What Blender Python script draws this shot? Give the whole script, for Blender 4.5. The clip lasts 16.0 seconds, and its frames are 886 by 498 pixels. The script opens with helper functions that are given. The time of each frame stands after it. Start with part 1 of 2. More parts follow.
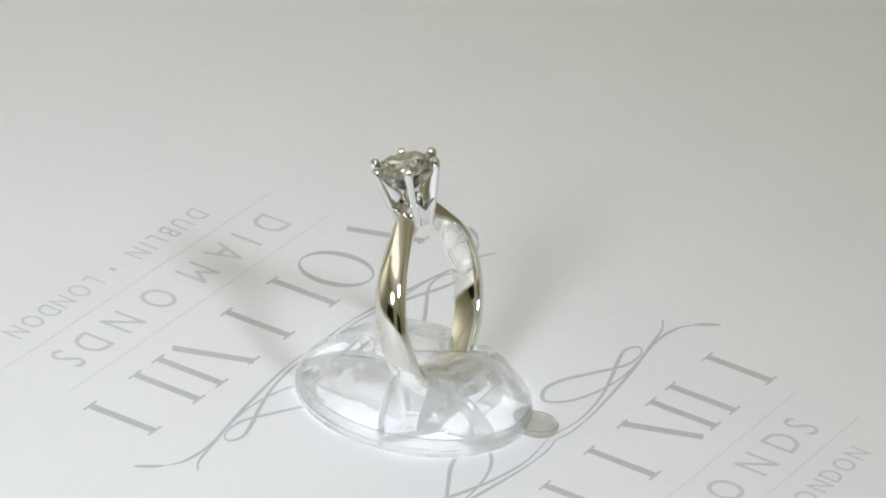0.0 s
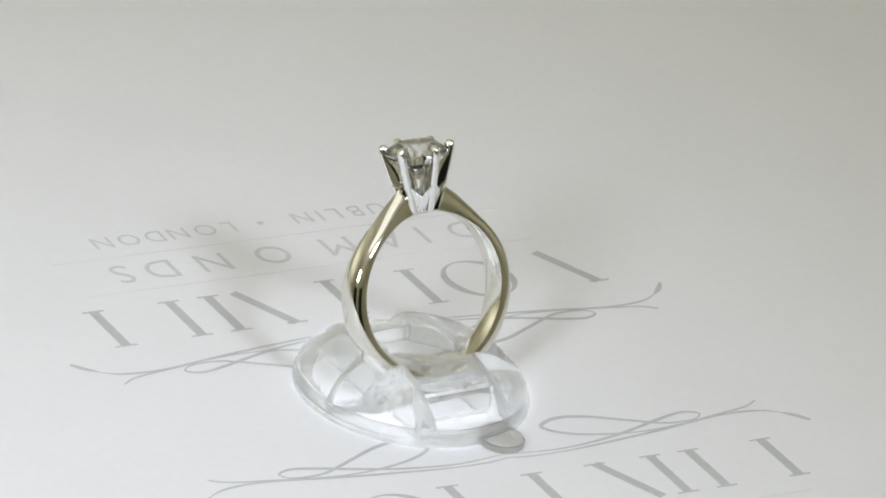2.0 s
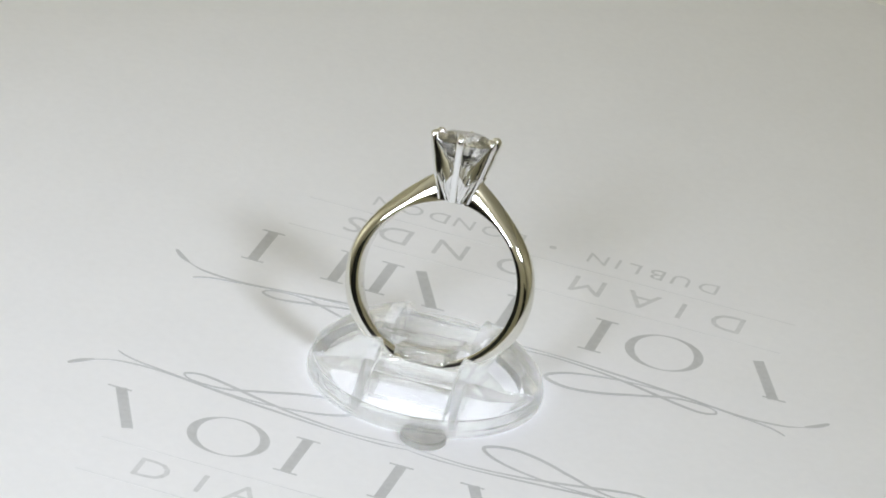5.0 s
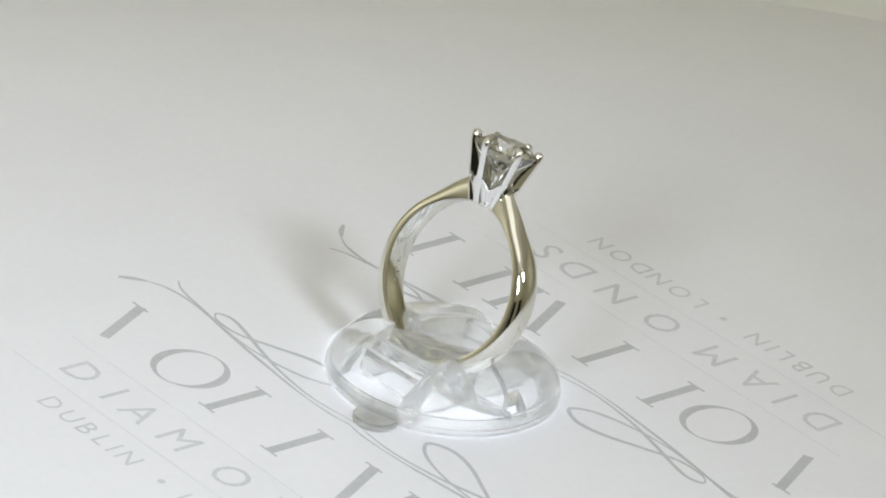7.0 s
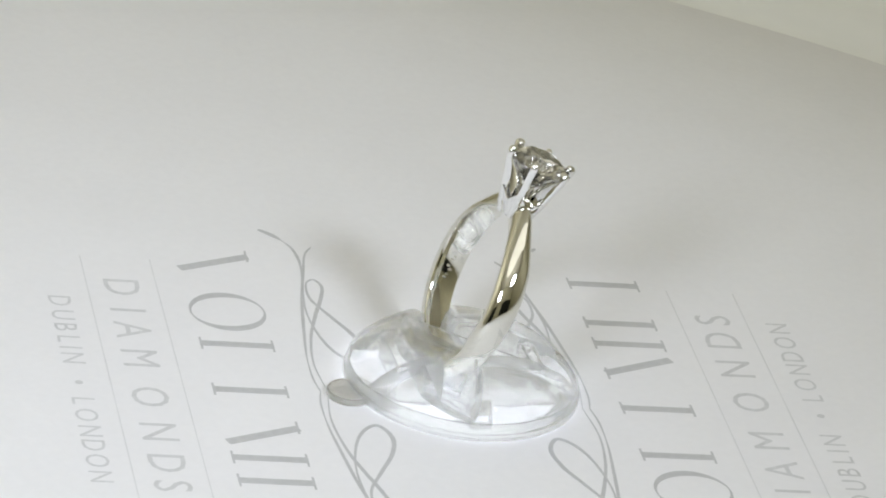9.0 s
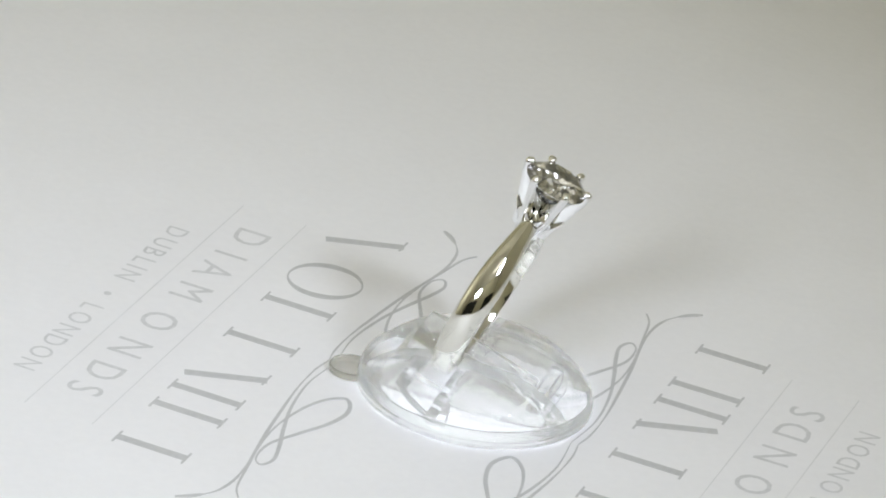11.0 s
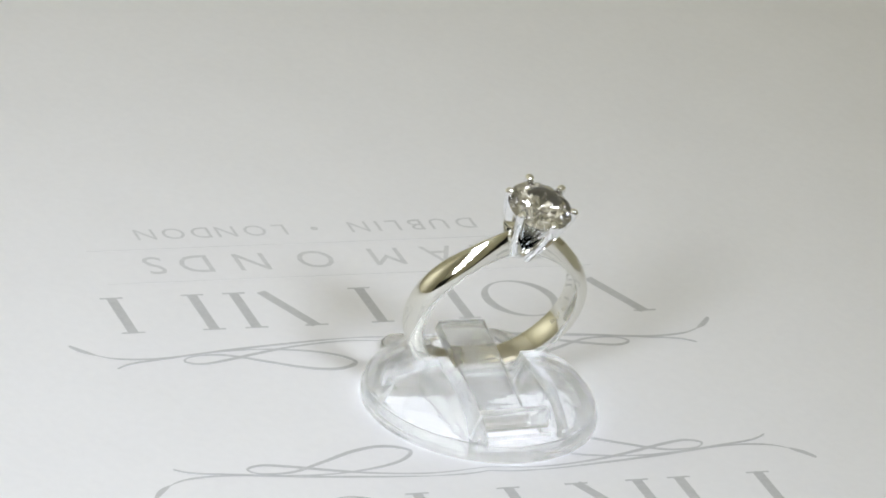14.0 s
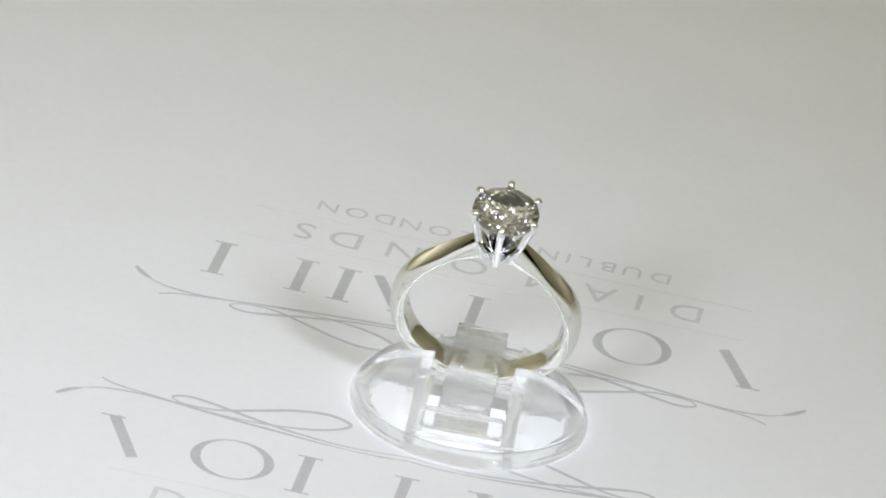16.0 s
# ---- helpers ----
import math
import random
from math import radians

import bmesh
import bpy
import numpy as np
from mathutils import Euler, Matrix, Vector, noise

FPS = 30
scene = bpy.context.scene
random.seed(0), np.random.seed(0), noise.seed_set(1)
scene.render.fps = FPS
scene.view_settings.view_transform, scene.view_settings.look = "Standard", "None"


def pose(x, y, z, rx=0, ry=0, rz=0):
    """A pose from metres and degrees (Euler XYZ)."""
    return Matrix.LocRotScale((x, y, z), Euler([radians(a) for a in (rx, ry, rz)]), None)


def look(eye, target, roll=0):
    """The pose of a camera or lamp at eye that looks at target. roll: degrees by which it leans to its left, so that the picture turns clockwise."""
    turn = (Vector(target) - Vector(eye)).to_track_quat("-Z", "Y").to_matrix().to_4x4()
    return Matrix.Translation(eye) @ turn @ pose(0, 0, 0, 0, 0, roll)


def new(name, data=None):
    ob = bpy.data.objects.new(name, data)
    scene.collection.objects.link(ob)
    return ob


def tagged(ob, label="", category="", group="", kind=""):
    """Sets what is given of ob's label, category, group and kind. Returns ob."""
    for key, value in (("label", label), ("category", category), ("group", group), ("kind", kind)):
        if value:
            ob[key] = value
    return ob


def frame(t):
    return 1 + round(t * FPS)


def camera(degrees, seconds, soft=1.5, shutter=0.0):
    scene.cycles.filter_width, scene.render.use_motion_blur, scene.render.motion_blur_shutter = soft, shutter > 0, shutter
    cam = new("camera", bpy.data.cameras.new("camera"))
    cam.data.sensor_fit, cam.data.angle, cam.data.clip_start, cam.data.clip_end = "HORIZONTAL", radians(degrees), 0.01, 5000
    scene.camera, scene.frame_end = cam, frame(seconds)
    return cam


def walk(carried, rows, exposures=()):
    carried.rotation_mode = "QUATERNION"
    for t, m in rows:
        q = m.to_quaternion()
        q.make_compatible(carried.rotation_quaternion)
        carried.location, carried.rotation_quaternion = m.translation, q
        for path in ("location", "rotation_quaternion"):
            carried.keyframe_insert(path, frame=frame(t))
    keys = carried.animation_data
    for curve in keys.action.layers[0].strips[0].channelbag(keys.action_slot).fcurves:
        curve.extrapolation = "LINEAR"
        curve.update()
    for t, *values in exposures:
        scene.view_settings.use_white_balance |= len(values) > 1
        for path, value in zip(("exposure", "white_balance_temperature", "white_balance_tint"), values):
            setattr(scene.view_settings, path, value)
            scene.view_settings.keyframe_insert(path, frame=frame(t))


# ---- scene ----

MM = 0.001
TURN = -15.752          # degrees a second of the turntable, clockwise from above

# camera: stands still, long lens, leaning a little
cam = camera(8.98, 16.0, 1.9)
EYE = Vector((0.0, -0.530, 0.2747))
VIEW = look(EYE, EYE + Vector((-0.00460, 0.89945, -0.43701)), 9.345)
walk(cam, [(0.0, VIEW), (16.0, VIEW)])

# ---- light ----
world = bpy.data.worlds.new("room_air")
world.use_nodes = True
world.node_tree.nodes["Background"].inputs[0].default_value = (0.55, 0.55, 0.5, 1)
world.node_tree.nodes["Background"].inputs[1].default_value = 0.02
scene.world = world
scene.view_settings.exposure = 0.0


def lamp(name, azimuth, elevation, distance, size, watts, colour, spread):
    a, e = radians(azimuth), radians(elevation)
    at = Vector((math.cos(a) * math.cos(e), math.sin(a) * math.cos(e), math.sin(e))) * distance
    data = bpy.data.lights.new(name, "AREA")
    data.shape, data.size, data.energy, data.color = "DISK", size, watts, colour
    ob = new(name, data)
    data.spread = radians(spread)
    ob.matrix_world = look(at, (-0.05, 0.0, 0.0))
    return ob


lamp("desk_lamp_light_1", -112.5, 30, 0.38, 0.09, 0.089, (0.92, 0.985, 1.125), 60)
lamp("desk_lamp_light_2", -52.0, 42, 0.42, 0.08, 0.0725, (0.92, 0.985, 1.125), 54)


def wall_fill(name, at, to, watts):
    """An added fill lamp turned to a wall or the ceiling, which lights the room by what the wall throws back."""
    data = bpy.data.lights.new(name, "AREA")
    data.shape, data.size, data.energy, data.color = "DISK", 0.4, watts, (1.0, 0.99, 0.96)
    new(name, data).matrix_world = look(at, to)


# added fills with no known source, brightening the walls that the metal reflects
wall_fill("wall_fill_west", (-0.95, 0.25, 0.45), (-1.6, 0.3, 0.6), 5.5)
wall_fill("wall_fill_east", (0.95, 0.25, 0.45), (1.6, 0.3, 0.6), 1.3)
wall_fill("wall_fill_north", (-0.2, 1.0, 0.45), (-0.3, 1.6, 0.65), 3.1)
wall_fill("ceiling_fill", (0.0, -0.75, 0.45), (0.0, -0.6, 1.3), 5.8)
# added overhead fill, no such lamp known; it brightens the stone
overhead_fill = bpy.data.lights.new("overhead_fill", "AREA")
overhead_fill.shape, overhead_fill.size, overhead_fill.energy, overhead_fill.color = "DISK", 0.8, 1.0, (1.0, 0.99, 0.96)
new("overhead_fill", overhead_fill).matrix_world = look((-0.15, -0.5, 1.28), (-0.15, -0.5, 0))


# ---- materials ----
def material(name, colour, rough=0.5, metal=0.0, grain=0.0, scale=400.0, bump=0.0, bump_scale=900.0):
    """A principled surface with grain at two sizes and a fine relief."""
    m = bpy.data.materials.new(name)
    m.use_nodes = True
    nodes, links = m.node_tree.nodes, m.node_tree.links
    b = nodes["Principled BSDF"]
    b.inputs["Base Color"].default_value = (*colour, 1)
    b.inputs["Roughness"].default_value = rough
    b.inputs["Metallic"].default_value = metal
    where = nodes.new("ShaderNodeTexCoord")
    if grain:
        mixed = None
        for k, (sc, amount) in enumerate(((scale, grain), (scale * 0.07, grain))):
            n = nodes.new("ShaderNodeTexNoise")
            n.inputs["Scale"].default_value, n.inputs["Detail"].default_value = sc, 4
            links.new(where.outputs["Object"], n.inputs["Vector"])
            ramp = nodes.new("ShaderNodeMapRange")
            ramp.inputs["From Min"].default_value, ramp.inputs["From Max"].default_value = 0.3, 0.7
            ramp.inputs["To Min"].default_value, ramp.inputs["To Max"].default_value = 1 - amount, 1 + amount
            links.new(n.outputs["Fac"], ramp.inputs["Value"])
            mix = nodes.new("ShaderNodeVectorMath")
            mix.operation = "SCALE"
            if mixed is None:
                mix.inputs[0].default_value = colour
            else:
                links.new(mixed, mix.inputs[0])
            links.new(ramp.outputs["Result"], mix.inputs["Scale"])
            mixed = mix.outputs[0]
        links.new(mixed, b.inputs["Base Color"])
    if bump:
        n = nodes.new("ShaderNodeTexNoise")
        n.inputs["Scale"].default_value, n.inputs["Detail"].default_value = bump_scale, 5
        links.new(where.outputs["Object"], n.inputs["Vector"])
        bp = nodes.new("ShaderNodeBump")
        bp.inputs["Strength"].default_value, bp.inputs["Distance"].default_value = bump, 0.0002
        links.new(n.outputs["Fac"], bp.inputs["Height"])
        links.new(bp.outputs["Normal"], b.inputs["Normal"])
    return m


def clear(name, colour, ior, rough, straight=0.0, waves=0.0, haze=0.0):
    """A clear solid; straight is the share of light that goes through unbent, waves the unevenness of its moulded skin, haze its milkiness."""
    m = bpy.data.materials.new(name)
    m.use_nodes = True
    nodes, links = m.node_tree.nodes, m.node_tree.links
    nodes.clear()
    out = nodes.new("ShaderNodeOutputMaterial")
    g = nodes.new("ShaderNodeBsdfGlass")
    g.inputs["Color"].default_value = (*colour, 1)
    g.inputs["IOR"].default_value, g.inputs["Roughness"].default_value = ior, rough
    if waves:
        where, n, bump = nodes.new("ShaderNodeTexCoord"), nodes.new("ShaderNodeTexNoise"), nodes.new("ShaderNodeBump")
        n.inputs["Scale"].default_value, n.inputs["Detail"].default_value = 330, 3
        bump.inputs["Strength"].default_value, bump.inputs["Distance"].default_value = waves, 0.0004
        links.new(where.outputs["Object"], n.inputs["Vector"])
        links.new(n.outputs["Fac"], bump.inputs["Height"])
        links.new(bump.outputs["Normal"], g.inputs["Normal"])
    if straight:
        mix, t = nodes.new("ShaderNodeMixShader"), nodes.new("ShaderNodeBsdfTransparent")
        t.inputs["Color"].default_value = (*colour, 1)
        mix.inputs["Fac"].default_value = straight
        links.new(g.outputs[0], mix.inputs[1])
        links.new(t.outputs[0], mix.inputs[2])
        g = mix
    if haze:
        mix, d = nodes.new("ShaderNodeMixShader"), nodes.new("ShaderNodeBsdfTranslucent")
        d.inputs["Color"].default_value = (0.95, 0.95, 0.95, 1)
        mix.inputs["Fac"].default_value = haze
        links.new(g.outputs[0], mix.inputs[1])
        links.new(d.outputs[0], mix.inputs[2])
        g = mix
    links.new(g.outputs[0], out.inputs["Surface"])
    return m


PAPER = material("white_card", (0.80, 0.80, 0.81), 0.55, 0, 0.012, 900, 0.08, 2500)
PALE_INK = material("pale_grey_ink", (0.61, 0.615, 0.62), 0.5, 0, 0.06, 1500)
HAIRLINE = material("fine_grey_ink", (0.68, 0.685, 0.69), 0.5, 0, 0.06, 1500)
INK = material("grey_ink", (0.50, 0.505, 0.51), 0.5, 0, 0.06, 1500)
TABLE = material("white_laminate", (0.90, 0.91, 0.89), 0.45, 0, 0.02, 120, 0.05, 600)
GOLD = material("white_gold", (0.78, 0.77, 0.71), 0.06, 1.0, 0.01, 1500, 0.02, 1800)
BRIGHT = material("rhodium", (0.86, 0.86, 0.85), 0.05, 1.0, 0.01, 1500, 0.02, 1800)
MARK = material("engraving", (0.70, 0.68, 0.60), 0.35, 1.0)
ACRYLIC = clear("clear_acrylic", (0.985, 0.985, 0.975), 1.49, 0.08, 0.2, 0.45, 0.095)
DIAMOND = clear("diamond", (1.0, 1.0, 0.999), 2.42, 0.0, 0.0, 0.0, 0.012)
WALL = material("cream_paint", (0.80, 0.78, 0.63), 0.8, 0, 0.03, 6, 0.05, 60)
CEILING = material("ceiling_paint", (0.80, 0.785, 0.68), 0.8, 0, 0.03, 6, 0.05, 60)
# near black, for the added panels behind the camera
DARK = material("dark_panel", (0.03, 0.03, 0.03), 0.9, 0, 0.1, 10, 0.1, 60)
FLOOR = material("brown_floor", (0.16, 0.11, 0.07), 0.5, 0, 0.12, 9, 0.1, 40)
WOOD = material("table_frame", (0.55, 0.53, 0.5), 0.5, 0, 0.05, 40)


# ---- building helpers ----
def mesh_of(bm, name, mat, smooth=None):
    bmesh.ops.recalc_face_normals(bm, faces=bm.faces)
    me = bpy.data.meshes.new(name)
    bm.to_mesh(me)
    bm.free()
    me.materials.append(mat)
    if smooth is not None:
        me.polygons.foreach_set("use_smooth", [True] * len(me.polygons))
        me.set_sharp_from_angle(angle=radians(smooth))
    return me


def part(name, bm, mat, parent, label="", smooth=None):
    ob = new(name, mesh_of(bm, name, mat, smooth))
    ob.parent = parent
    if label:
        tagged(ob, label)
    return ob


def box(bm, x0, x1, y0, y1, z0, z1):
    v = [bm.verts.new((x, y, z)) for x in (x0, x1) for y in (y0, y1) for z in (z0, z1)]
    for f in ((0, 1, 3, 2), (4, 6, 7, 5), (0, 4, 5, 1), (2, 3, 7, 6), (0, 2, 6, 4), (1, 5, 7, 3)):
        bm.faces.new([v[i] for i in f])
    return v


def bevelled_box(x0, x1, y0, y1, z0, z1, width, segments=2):
    bm = bmesh.new()
    box(bm, x0, x1, y0, y1, z0, z1)
    bmesh.ops.recalc_face_normals(bm, faces=bm.faces)
    bmesh.ops.bevel(bm, geom=bm.edges[:], offset=width, segments=segments, profile=0.5, affect="EDGES")
    return bm


def revolved(profile, steps=96):
    """A closed solid turned about z; the profile runs from the axis to the axis."""
    bm = bmesh.new()
    rings = []
    for r, z in profile:
        if r == 0:
            rings.append([bm.verts.new((0, 0, z))])
        else:
            rings.append([bm.verts.new((r * math.cos(k * math.tau / steps), r * math.sin(k * math.tau / steps), z)) for k in range(steps)])
    for a, b in zip(rings, rings[1:]):
        for k in range(steps):
            j = (k + 1) % steps
            if len(a) == 1:
                bm.faces.new((a[0], b[k], b[j]))
            elif len(b) == 1:
                bm.faces.new((a[k], b[0], a[j]))
            else:
                bm.faces.new((a[k], b[k], b[j], a[j]))
    return bm


def ribbon(bm, points, widths, z0, z1):
    """A flat printed stroke of changing width along a line of points."""
    n = len(points)
    left, right = [], []
    for i, (x, y) in enumerate(points):
        ax, ay = points[max(i - 1, 0)]
        bx, by = points[min(i + 1, n - 1)]
        d = math.hypot(bx - ax, by - ay) or 1
        nx, ny, w = -(by - ay) / d, (bx - ax) / d, widths[i] / 2
        up = z1 + i * 0.0002 * MM
        left.append([bm.verts.new((x + nx * w, y + ny * w, z)) for z in (z0, up)])
        right.append([bm.verts.new((x - nx * w, y - ny * w, z)) for z in (z0, up)])
    for i in range(n - 1):
        bm.faces.new((left[i][1], right[i][1], right[i + 1][1], left[i + 1][1]))
        bm.faces.new((left[i][0], left[i + 1][0], right[i + 1][0], right[i][0]))
        bm.faces.new((left[i][0], left[i][1], left[i + 1][1], left[i + 1][0]))
        bm.faces.new((right[i][0], right[i + 1][0], right[i + 1][1], right[i][1]))
    for i in (0, n - 1):
        bm.faces.new((left[i][0], right[i][0], right[i][1], left[i][1]))


# ---- room ----
def slab(name, x0, x1, y0, y1, z0, z1, mat, label, category):
    bm = bmesh.new()
    box(bm, x0, x1, y0, y1, z0, z1)
    return tagged(new(name, mesh_of(bm, name, mat)), label, category, kind="structure")


FLOOR_Z = -0.765
slab("floor", -1.6, 1.6, -1.6, 1.6, FLOOR_Z - 0.05, FLOOR_Z, FLOOR, "plain brown floor of the room", "floor")
slab("ceiling", -1.6, 1.6, -1.6, 1.6, 1.3, 1.35, CEILING, "plain off-white painted ceiling", "ceiling")
slab("wall_north", -1.6, 1.6, 1.6, 1.65, FLOOR_Z, 1.3, WALL, "plain cream painted wall", "wall")
slab("wall_south", -1.6, 1.6, -1.65, -1.6, FLOOR_Z, 1.3, WALL, "plain cream painted wall", "wall")
# panels added out of view to put dark reflections into the polished metal
slab("dark_panel_1", -1.55, -0.35, -1.59, -1.57, FLOOR_Z, 0.5, DARK, "unseen dark panel added for the metal to reflect", "backdrop")
slab("dark_panel_2", 0.35, 1.55, -1.59, -1.57, FLOOR_Z, 0.5, DARK, "unseen dark panel added for the metal to reflect", "backdrop")
slab("wall_east", 1.6, 1.65, -1.6, 1.6, FLOOR_Z, 1.3, WALL, "plain cream painted wall", "wall")
slab("wall_west", -1.65, -1.6, -1.6, 1.6, FLOOR_Z, 1.3, WALL, "plain cream painted wall", "wall")

table = tagged(new("table"), "plain white laminate table under the turntable", "table")
table.location = (0, 0.1, FLOOR_Z)
TOP = -FLOOR_Z - 0.012
part("tabletop", bevelled_box(-0.6, 0.6, -0.42, 0.42, TOP - 0.025, TOP, 0.002), TABLE, table, smooth=40)
for sx in (-0.55, 0.55):
    for sy in (-0.37, 0.37):
        part("leg", bevelled_box(sx - 0.02, sx + 0.02, sy - 0.02, sy + 0.02, 0, TOP - 0.025, 0.002), WOOD, table, smooth=40)

turntable = tagged(new("turntable"), "low round white display turntable under the card", "turntable")
turntable.location = (0, 0, -0.012)
part("base", revolved([(0, 0), (0.056, 0), (0.058, 0.001), (0.058, 0.004), (0, 0.004)]), TABLE, turntable, smooth=40)
part("plate", revolved([(0, 0.0042), (0.068, 0.0042), (0.07, 0.006), (0.07, 0.0100), (0.0685, 0.0115), (0, 0.0115)]), TABLE, turntable, smooth=40)

# ---- printed card ----
TEXT_TURN = 66.0
card = tagged(new("printed_card"), "white card printed twice with a grey wordmark, turning slowly", "card")


def card_sheet():
    """The sheet: one near edge in a long curve, the others nearly straight."""
    bm = bmesh.new()
    a = radians(150 + TEXT_TURN)
    ex, ey = Vector((math.cos(a), math.sin(a), 0)), Vector((-math.sin(a), math.cos(a), 0))
    outline = []
    n = 24
    corners = ((94, -105), (130, 0), (128.5, 130), (-230, 180), (-230, -200))
    for side, ((u0, v0), (u1, v1)) in enumerate(zip(corners, corners[1:] + corners[:1])):
        for k in range(n):
            f = k / n
            bow = 4 * f * (1 - f) * (6.5, 1.5, 10, 5, 12)[side]
            u, v = u0 + (u1 - u0) * f, v0 + (v1 - v0) * f
            length = math.hypot(u1 - u0, v1 - v0)
            u, v = u + (v1 - v0) / length * bow, v - (u1 - u0) / length * bow
            outline.append((ex * u + ey * v) * MM)
    top = [bm.verts.new(p) for p in outline]
    low = [bm.verts.new(p - Vector((0, 0, 0.4 * MM))) for p in outline]
    bm.faces.new(top)
    bm.faces.new(low[::-1])
    m = len(top)
    for k in range(m):
        bm.faces.new((top[k], low[k], low[(k + 1) % m], top[(k + 1) % m]))
    for u in range(76, 130, 3):
        bmesh.ops.bisect_plane(bm, geom=bm.verts[:] + bm.edges[:] + bm.faces[:], plane_co=ex * u * MM, plane_no=ex)
    for v in bm.verts:
        v.co.z -= 0.002 / MM * max(0.0, v.co.dot(ex) - 75 * MM) ** 2    # the free edge hangs a little
    return bm


part("sheet", card_sheet(), PAPER, card, smooth=30)
Z0, Z1 = 0.004 * MM, 0.03 * MM


def stroke(bm, x0, y0, x1, y1, w, lift=0):
    ribbon(bm, [(x0 * MM, y0 * MM), (x1 * MM, y1 * MM)], [w * MM, w * MM], Z0, Z1 + lift * 0.006 * MM)


def stem(x, slant=0.0, width=1.15):
    """One thick printed stroke with thin feet."""
    bm = bmesh.new()
    stroke(bm, x, -25, x + slant, -17, width)
    if not slant:
        stroke(bm, x - 1.3, -24.9, x + 1.3, -24.9, 0.24, 1)
        stroke(bm, x - 1.3, -17.1, x + 1.3, -17.1, 0.24, 1)
    else:
        stroke(bm, x + slant - 1.4, -17.1, x + slant + 1.2, -17.1, 0.24, 1)
    return bm


def oval(cx, cy, rx, ry, steps=64):
    """An upright printed oval ring, thick at its sides."""
    bm = bmesh.new()
    rows = []
    for k in range(steps):
        a = math.tau * k / steps
        c, s = math.cos(a), math.sin(a)
        th = 0.22 + 0.85 * abs(math.cos(a - 0.25)) ** 1.6
        rows.append([bm.verts.new(((cx + (rx - d) * c) * MM, (cy + (ry - d * 0.8) * s) * MM, z)) for d in (0, th) for z in (Z0, Z1)])
    for k in range(steps):
        a, b = rows[k], rows[(k + 1) % steps]
        bm.faces.new((a[1], b[1], b[3], a[3]))
        bm.faces.new((a[0], a[2], b[2], b[0]))
        bm.faces.new((a[0], b[0], b[1], a[1]))
        bm.faces.new((a[2], a[3], b[3], b[2]))
    return bm


def letters(text, starts, cap, base):
    """A printed word as one mesh, each letter at its own start."""
    out = bmesh.new()
    for ch, x0 in zip(text, starts):
        cu = bpy.data.curves.new("type", "FONT")
        cu.body, cu.size, cu.resolution_u = ch, 1.0, 3
        ob = new("type", cu)
        me = bpy.data.meshes.new_from_object(ob.evaluated_get(bpy.context.evaluated_depsgraph_get()))
        bpy.data.objects.remove(ob)
        lo = min(v.co.x for v in me.vertices)
        k = cap / 0.7
        for v in me.vertices:
            v.co = (((v.co.x - lo) * k + x0) * MM, (v.co.y * k + base) * MM, Z1)
        out.from_mesh(me)
    return out


def smooth_line(points, steps=10):
    """Catmull-Rom through the points."""
    out = []
    p = [points[0], *points, points[-1]]
    for i in range(1, len(p) - 2):
        for k in range(steps):
            t = k / steps
            out.append(tuple(0.5 * (2 * p[i][j] + (p[i + 1][j] - p[i - 1][j]) * t + (2 * p[i - 1][j] - 5 * p[i][j] + 4 * p[i + 1][j] - p[i + 2][j]) * t * t
                       + (3 * p[i][j] - p[i - 1][j] - 3 * p[i + 1][j] + p[i + 2][j]) * t ** 3) for j in (0, 1)))
    return out + [points[-1]]


def flourish(side):
    """The pen-drawn flourish: a tail, a lying figure of eight and a link to the middle."""
    bm = bmesh.new()
    tail = [(35.2, -12.7), (33.0, -11.6), (29.5, -11.2), (25.5, -11.6), (20, -12.4), (14, -13.1), (8, -13.7), (3, -13.8), (0, -13.4)]
    eight = [(0, -12.6), (6, -13.2), (12, -12.6), (17, -11.4), (21, -10.2), (24, -9.6), (25.7, -10.3), (24.5, -11.3), (21, -11.3), (17, -9.6), (13, -7.8), (9.5, -7.2), (7.0, -8.4),
             (8.5, -10.2), (12, -11.5), (17, -12.2), (22, -12.0), (27, -11.2), (31.5, -10.4), (33.5, -9.4)]
    blot = [(37.2, -14.8), (36.2, -13.6), (35.0, -12.6)]
    for k, (pts, wide) in enumerate(((tail, 0.36), (eight, 0.48))):
        line = [(side * x * MM, y * MM) for x, y in smooth_line(pts)]
        n = len(line)
        ws = [MM * wide * (0.35 + 0.65 * abs(math.sin(2.3 * math.pi * i / n + 0.6))) * min(1.0, 0.25 + 4 * min(i / n, 1 - i / n)) for i in range(n)]
        ribbon(bm, line, ws, Z0, Z1 + k * 0.01 * MM)
    line = [(side * x * MM, y * MM) for x, y in smooth_line(blot)]
    ribbon(bm, line, [MM * 0.6 * math.sin(math.pi * (0.15 + 0.8 * i / len(line))) for i in range(len(line))], Z0, Z1 + 0.025 * MM)
    return bm


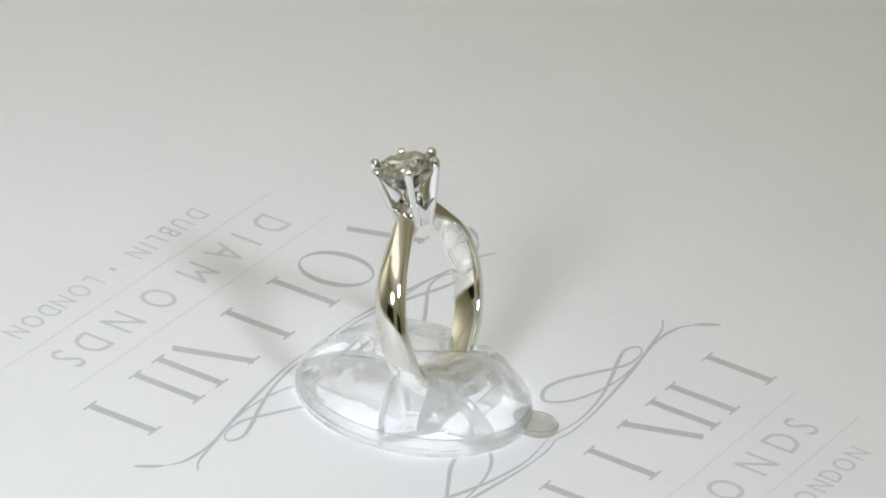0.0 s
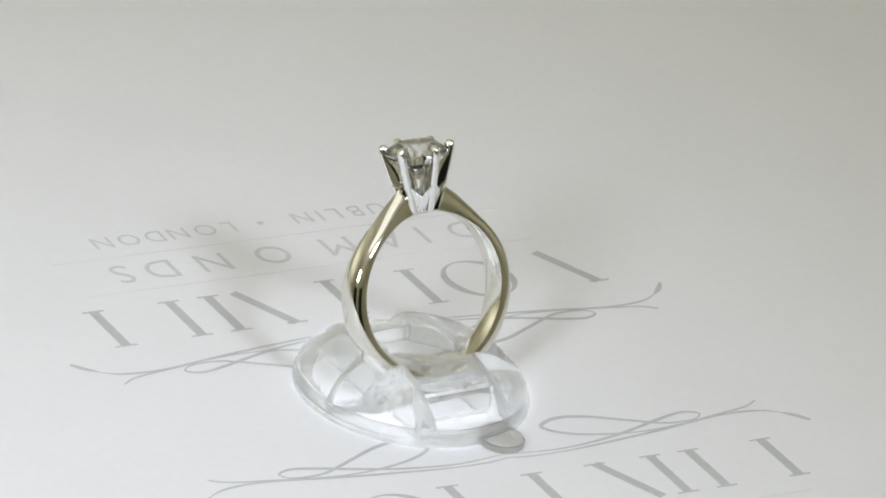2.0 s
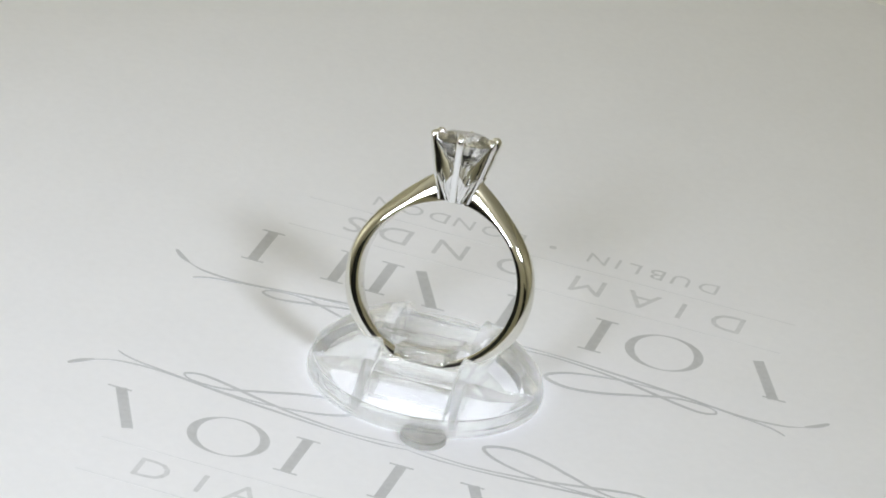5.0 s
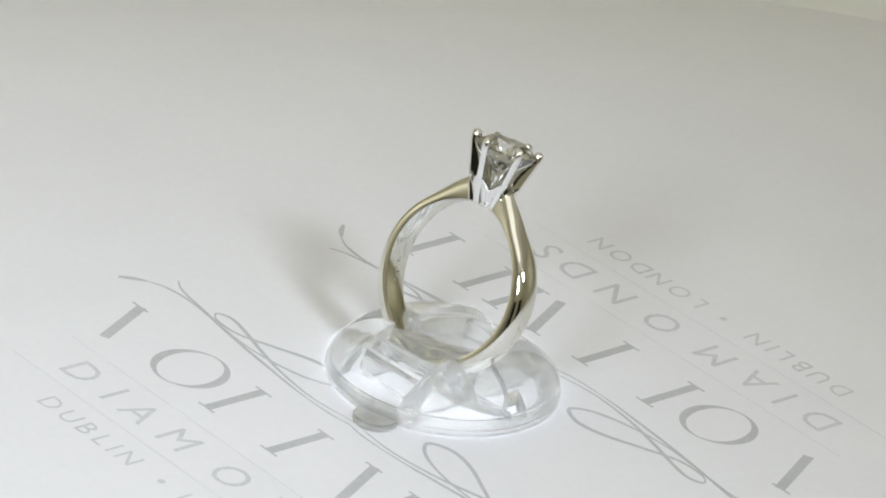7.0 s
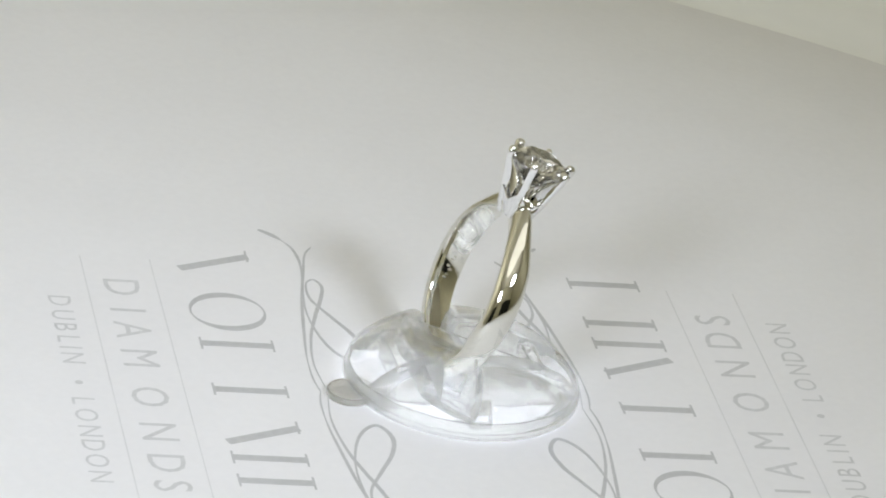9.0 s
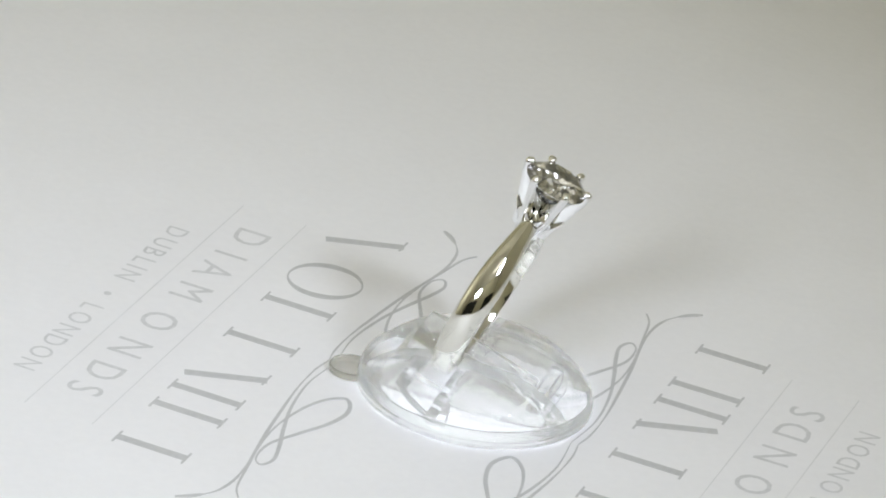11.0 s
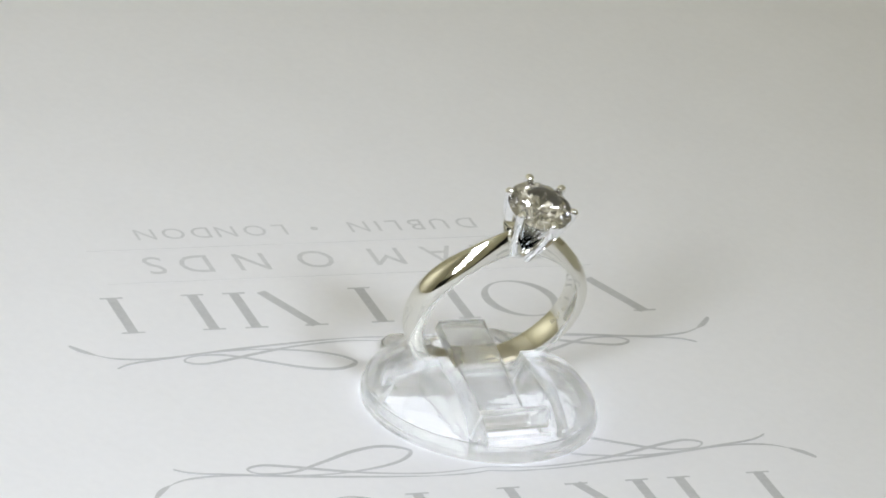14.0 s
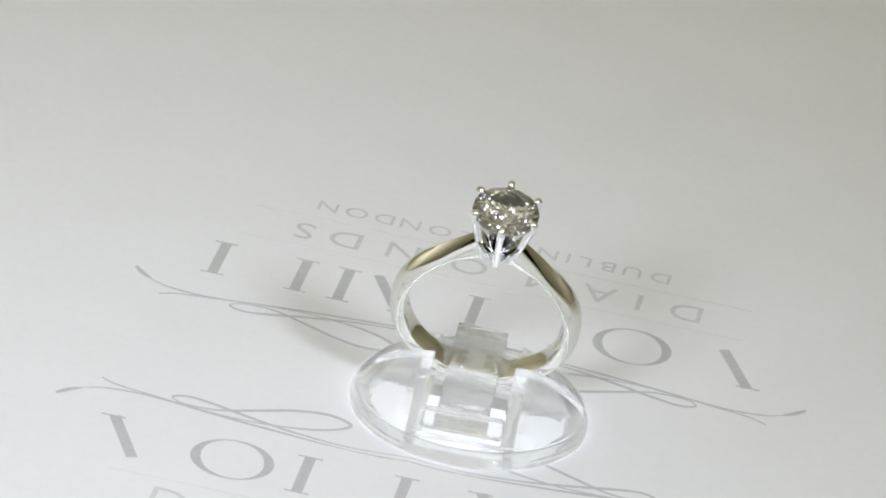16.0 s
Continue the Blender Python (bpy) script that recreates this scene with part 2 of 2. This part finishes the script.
def imprint(place):
    pieces = []
    for bm in (stem(-26.8, -3.6, 1.2), oval(-17.1, -21, 4.35, 4.2), stem(-9.6), stem(0.6), stem(12.0, -3.6, 1.2), stem(15.2), stem(20.0), stem(29.2)):
        pieces.append(part("printed_mark", bm, INK, card))
    pieces.append(part("printed_word", letters("DIAMONDS", (-23.3, -16.5, -13.6, -7.2, 1.0, 8.8, 15.4, 20.8), 4.0, -33.9), PALE_INK, card))
    pieces.append(part("printed_word", letters("DUBLIN\u2022LONDON", (-18.7, -15.4, -12.4, -9.6, -7.2, -5.8, 0.2, 4.0, 6.4, 10.0, 13.0, 16.0, 19.5), 2.5, -40.4), PALE_INK, card))
    for y in (-28.1, -35.8):
        bm = bmesh.new()
        stroke(bm, -28.5, y, 28.5, y, 0.13)
        pieces.append(part("printed_line", bm, HAIRLINE, card))
    for side in (-1, 1):
        pieces.append(part("flourish", flourish(side), INK, card))
    for ob in pieces:
        ob.matrix_local = pose(0, 0, 0, 0, 0, TEXT_TURN) @ place


imprint(Matrix())
imprint(pose(0, 0, 0, 0, 0, 180) @ pose(-1.15 * MM, -2.25 * MM, 0, 0, 0, 0.6))

# ---- ring ----
RING = pose(0, 0, 0, 0, 0, 0.7) @ Matrix(((0.3618, -0.8807, -0.3056, -0.003161), (0.9315, 0.3546, 0.0810, -0.001891), (0.0371, -0.3140, 0.9487, 0.012443), (0, 0, 0, 1))) @ pose(0, 0, -0.010) @ pose(0, 0, 0, -0.9) @ pose(0, 0, 0.010)
ring = tagged(new("engagement_ring"), "polished white gold solitaire ring with diamond, leaning in its stand", "ring")


def curve_at(table, x):
    """A smooth curve through the table's points."""
    n = len(table)
    i = max(k for k in range(n - 1) if x >= table[k][0])

    def slope(k):
        a, b = table[max(k - 1, 0)], table[min(k + 1, n - 1)]
        return (b[1] - a[1]) / (b[0] - a[0])
    (x0, y0), (x1, y1) = table[i], table[i + 1]
    d = x1 - x0
    f = (x - x0) / d
    return ((2 * f ** 3 - 3 * f ** 2 + 1) * y0 + (f ** 3 - 2 * f ** 2 + f) * d * slope(i)
            + (3 * f ** 2 - 2 * f ** 3) * y1 + (f ** 3 - f ** 2) * d * slope(i + 1))


INNER = 8.45
DROP = 0.3              # the band's centre lies this far under the head's origin
OUTER = ((0, 12.3), (10, 11.65), (22, 10.78), (38, 10.1), (55, 9.98), (75, 10.08), (100, 10.15), (140, 10.15), (180, 10.15))
WIDTH = ((0, 1.85), (9, 1.9), (20, 2.15), (40, 2.9), (65, 3.3), (100, 3.1), (140, 2.8), (180, 2.6))


def shank():
    bm = bmesh.new()
    n, half = 160, 12
    rings = []
    for i in range(n + 1):
        deg = 8 + (360 - 16) * i / n
        near = min(deg, 360 - deg)
        ro, w = curve_at(OUTER, near), curve_at(WIDTH, near)
        ridge = max(0.0, min(1.0, (75 - near) / 45))
        ridge = ridge * ridge * (3 - 2 * ridge)
        rise = max(0.0, min(1.0, (near - 30) / 80))
        side = 0.45 + 0.5 * rise * rise * (3 - 2 * rise)
        flat = max(0.0, min(1.0, (44 - near) / 26))     # flat cheeks where the band meets the head
        side += (max(side, 0.5 * (ro - INNER)) - side) * flat * flat * (3 - 2 * flat)
        sect = [(-w / 2 + 0.15, INNER), (w / 2 - 0.15, INNER), (w / 2 - 0.03, INNER + 0.06), (w / 2, INNER + 0.2), (w / 2, INNER + side)]
        for k in range(1, half):
            y = 1 - 2 * k / half
            dome = (1 - abs(y) ** 2.3) ** 0.62
            peak = (1 - abs(y)) ** 0.92
            h = dome * (1 - 0.6 * ridge) + peak * 0.6 * ridge
            sect.append((y * w / 2, INNER + side + (ro - INNER - side) * h))
        sect += [(-w / 2, INNER + side), (-w / 2, INNER + 0.2), (-w / 2 + 0.03, INNER + 0.06)]
        a = radians(deg)
        rings.append([bm.verts.new((r * math.sin(a) * MM, y * MM, (r * math.cos(a) - DROP) * MM)) for y, r in sect])
    m = len(rings[0])
    for a, b in zip(rings, rings[1:]):
        for k in range(m):
            j = (k + 1) % m
            bm.faces.new((a[k], a[j], b[j], b[k]))
    bm.faces.new(rings[0])
    bm.faces.new(rings[-1][::-1])
    return bm


part("shank", shank(), GOLD, ring, "tapered polished white gold band with pinched shoulders", smooth=40)


def hallmarks():
    """Small stamped marks inside the band, too worn to read."""
    for k, (deg, high) in enumerate(((248, 0.5), (250.5, 0.35), (254.5, 0.5), (257, 0.4), (262, 0.5), (264.5, 0.3))):
        bm = bevelled_box(-0.12 * MM, 0.12 * MM, -high / 2 * MM, high / 2 * MM, -0.02 * MM, 0.03 * MM, 0.015 * MM, 1)
        ob = part("hallmark", bm, MARK, ring, "worn stamped mark")
        a = radians(deg)
        ob.matrix_local = Matrix.Translation((INNER * math.sin(a) * MM, 0.15 * MM * (k % 3 - 1), (INNER * math.cos(a) - DROP) * MM)) @ pose(0, 0, 0, 0, deg + 180, 0)


hallmarks()


def prong():
    """A blade-like claw: deep at its foot, slim above, with a bead bent over the stone."""
    bm = bmesh.new()
    rows = []
    # height, inner radius, outer radius, thickness
    spec = ((8.3, 0.3, 1.95, 0.85), (9.5, 0.45, 2.38, 0.82), (11.0, 0.85, 2.9, 0.78), (12.3, 1.35, 3.27, 0.76), (13.3, 2.05, 3.58, 0.78), (14.0, 2.8, 3.8, 0.8), (14.45, 3.15, 3.92, 0.84),
            (14.85, 3.0, 4.0, 0.88), (15.15, 2.95, 4.0, 0.86), (15.4, 3.02, 3.86, 0.68), (15.54, 3.25, 3.6, 0.34))
    for z, r0, r1, t in spec:
        c, d, h = (r0 + r1) / 2, (r1 - r0) / 2, t / 2
        e = 0.35 + 0.4 * max(0.0, min(1.0, (z - 13) / 1.5))
        row = []
        for k in range(16):
            a = math.tau * k / 16
            x, y = math.cos(a), math.sin(a)
            x = math.copysign(abs(x) ** e, x)
            y = math.copysign(abs(y) ** e, y)
            row.append(bm.verts.new(((c + d * x) * MM, h * y * MM, z * MM)))
        rows.append(row)
    for a, b in zip(rows, rows[1:]):
        for k in range(16):
            j = (k + 1) % 16
            bm.faces.new((a[k], a[j], b[j], b[k]))
    bm.faces.new(rows[0][::-1])
    bm.faces.new(rows[-1])
    return bm


first = part("prong", prong(), BRIGHT, ring, "polished claw with a rounded tip", smooth=50)
PHASE = 31.5
first.matrix_local = pose(0, 0, 0, 0, 0, PHASE)
for k in range(1, 6):
    ob = new("prong", first.data)
    ob.parent = ring
    ob.matrix_local = pose(0, 0, 0, 0, 0, PHASE + 60 * k)
    tagged(ob, "polished claw with a rounded tip")


def basket():
    """The cup between the claws: its rim dips in a curve from claw to claw."""
    bm = bmesh.new()
    rows = []
    for k in range(72):
        a = math.tau * k / 72
        rise = abs(math.cos(3 * (a - radians(PHASE)))) ** 1.5
        top = 10.2 + 1.2 * rise
        def radius(z):
            return 1.3 + (z - 8.2) * 0.52
        row = [(0.5, 8.7), (radius(top) - 0.35, top - 0.1), (radius(top) - 0.18, top), (radius(top), top - 0.08), (radius((top + 8.3) / 2) + 0.03, (top + 8.3) / 2), (1.38, 8.36), (1.25, 8.2), (0.3, 8.15)]
        rows.append([bm.verts.new((r * math.cos(a) * MM, r * math.sin(a) * MM, z * MM)) for r, z in row])
    for k in range(72):
        a, b = rows[k], rows[(k + 1) % 72]
        for i in range(7):
            bm.faces.new((a[i], b[i], b[i + 1], a[i + 1]))
    bm.faces.new([r[0] for r in rows])
    bm.faces.new([r[-1] for r in rows])
    return bm


part("basket", basket(), BRIGHT, ring, "low polished cup between the claws", smooth=50)


def brilliant(r, table_r, crown, girdle, pavilion):
    """A round brilliant: 57 facets and a thin girdle. Its girdle lies at z = 0."""
    bm = bmesh.new()

    def at(rad, deg, z):
        return bm.verts.new((rad * math.cos(radians(deg)), rad * math.sin(radians(deg)), z))
    table = [at(table_r, 45 * k + 22.5, crown) for k in range(8)]
    kite = [at((table_r + r) / 2 * 1.02, 45 * k, crown * 0.56) for k in range(8)]
    top = [at(r, 22.5 * k, girdle / 2) for k in range(16)]
    low = [at(r, 22.5 * k, -girdle / 2) for k in range(16)]
    mid = [at(r * 0.24, 45 * k + 22.5, -girdle / 2 - pavilion * 0.77) for k in range(8)]
    tip = bm.verts.new((0, 0, -girdle / 2 - pavilion))
    bm.faces.new(table)
    for k in range(8):
        j = (k + 1) % 8
        bm.faces.new((table[k], table[k - 1], kite[k]))
        bm.faces.new((kite[k], top[2 * k], top[2 * k + 1]))
        bm.faces.new((kite[k], top[2 * k - 1], top[2 * k]))
        bm.faces.new((table[k], kite[k], top[2 * k + 1]))
        bm.faces.new((table[k], top[2 * k + 1], kite[j]))
        bm.faces.new((low[2 * k], low[2 * k + 1], mid[k]))
        bm.faces.new((low[2 * k + 1], low[(2 * k + 2) % 16], mid[k]))
        bm.faces.new((mid[k - 1], low[2 * k], mid[k], tip))
    for k in range(16):
        j = (k + 1) % 16
        bm.faces.new((top[k], low[k], low[j], top[j]))
    return bm


stone = part("diamond", brilliant(3.5 * MM, 1.98 * MM, 1.05 * MM, 0.1 * MM, 2.98 * MM), DIAMOND, ring, "clear round brilliant-cut diamond")
stone.matrix_local = pose(0, 0, 14.55 * MM, 0, 0, 7)


# ---- stand ----
STAND = pose(-0.003225, -0.001790, 0, 0, 0, 69.4)
stand = tagged(new("ring_stand"), "clear acrylic domed clip stand holding the ring", "ring stand")
LEAN = STAND.inverted() @ RING


def carved(bm, cutters, unit=MM):
    """The solid less the cutters, each a bmesh."""
    ob = new("solid", mesh_of(bm, "solid", ACRYLIC))
    knives = []
    for c in cutters:
        k = new("knife", mesh_of(c, "knife", ACRYLIC))
        mod = ob.modifiers.new("cut", "BOOLEAN")
        mod.operation, mod.object, mod.solver = "DIFFERENCE", k, "EXACT"
        knives.append(k)
    bpy.context.view_layer.update()
    me = bpy.data.meshes.new_from_object(ob.evaluated_get(bpy.context.evaluated_depsgraph_get()))
    for o in (*knives, ob):
        bpy.data.objects.remove(o)
    out = bmesh.new()
    out.from_mesh(me)
    bmesh.ops.scale(out, vec=(unit, unit, unit), verts=out.verts)
    return out


def leaning_box(x0, x1, y0, y1, z0, z1):
    """A box in the ring's own space, in millimetres, brought into the stand's."""
    bm = bmesh.new()
    box(bm, x0, x1, y0, y1, z0, z1)
    m = LEAN.copy()
    m.translation = m.translation / MM
    bm.transform(m)
    return bm


def plain_box(*six):
    bm = bmesh.new()
    box(bm, *six)
    return bm


DOME = [(0, 0.02), (12.0, 0.02), (12.15, 0.15), (12.18, 0.35), (12.18, 2.0), (12.15, 2.15), (12.0, 2.28), (11.8, 2.55), (11.0, 3.4), (9.8, 4.35), (8.4, 5.2), (7.0, 5.75), (5.5, 6.05), (0, 6.2)]

# open underneath: a thin shell, with walls along the slot and the channel
HOLLOW = [(0, -1), (10.9, -1), (10.85, 1.0), (10.5, 1.9), (9.7, 2.9), (8.5, 3.8), (7.2, 4.45), (5.6, 4.85), (0, 5.0)]
hollow = carved(revolved(HOLLOW, 120), [
    leaning_box(-15, 15, -2.7, 2.7, -11.7, 9),
    plain_box(4.3, 5.5, -16, 16, -2, 9),
    plain_box(-5.5, -4.3, -16, 16, -2, 9),
    plain_box(-5, 5, 8.9, 16, -2, 9),
    plain_box(-5, 5, -16, -8.2, -2, 9),
], 1.0)
body = carved(revolved(DOME, 120), [
    hollow,
    leaning_box(-14, 14, -1.6, 1.6, -10.5, 8),
    plain_box(-4.3, 4.3, 6.75, 16, 1.45, 9),
    leaning_box(-4.3, 4.3, -2, 11.2, -9.1, 8),
    plain_box(-4.4, 4.4, -16, -2.2, 4.2, 9),
    plain_box(-4.4, 4.4, -16, -8.3, 1.6, 9),
    plain_box(10.4, 12.0, -1.9, 0.3, 1.3, 6),
])
part("base", body, ACRYLIC, stand, "clear domed base with a slot", smooth=30).visible_shadow = False   # light passes through the thin shell
tongue = bevelled_box(-2.75, 2.75, -4.4, 9.2, -8.7, -7.2, 0.25, 3)
bmesh.ops.scale(tongue, vec=(MM, MM, MM), verts=tongue.verts)
tongue.transform(LEAN)
part("clip", tongue, ACRYLIC, stand, "clear flat spring tongue through the ring", smooth=40).visible_shadow = False
bar = bevelled_box(-4.25 * MM, 4.25 * MM, 6.85 * MM, 8.4 * MM, 1.5 * MM, 3.75 * MM, 0.42 * MM, 4)
part("cross_bar", bar, ACRYLIC, stand, "clear rounded bar across the slot", smooth=40).visible_shadow = False
tab = revolved([(0, 0.03), (2.3, 0.03), (2.45, 0.2), (2.45, 0.75), (2.3, 0.9), (0, 0.9)], 40)
bmesh.ops.scale(tab, vec=(MM, MM, MM), verts=tab.verts)
bmesh.ops.translate(tab, vec=(3.0 * MM, -12.9 * MM, 0), verts=tab.verts)
part("lug", tab, ACRYLIC, stand, "small clear moulding lug", smooth=40)


def rim():
    """The lip round the foot of the stand: a closed ring of rounded section."""
    bm = bmesh.new()
    sect = [(12.2, 0.05), (12.5, 0.05), (12.64, 0.16), (12.68, 0.4), (12.66, 0.85), (12.5, 1.0), (12.44, 1.1), (12.44, 1.8), (12.36, 2.0), (12.2, 2.05)]
    rows = [[bm.verts.new((r * math.cos(k * math.tau / 120) * MM, r * math.sin(k * math.tau / 120) * MM, z * MM)) for r, z in sect] for k in range(120)]
    for k in range(120):
        a, b = rows[k], rows[(k + 1) % 120]
        for i in range(len(sect)):
            j = (i + 1) % len(sect)
            bm.faces.new((a[i], b[i], b[j], a[j]))
    return bm


part("rim", rim(), ACRYLIC, stand, "clear rounded rim", smooth=40).visible_shadow = False


# ---- turning ----
def motions():
    times = [k * 0.25 for k in range(65)]
    for thing, rest in ((card, Matrix()), (ring, RING), (stand, STAND), (turntable, pose(0, 0, -0.012))):
        walk(thing, [(t, pose(0, 0, 0, 0, 0, TURN * t) @ rest) for t in times])


motions()
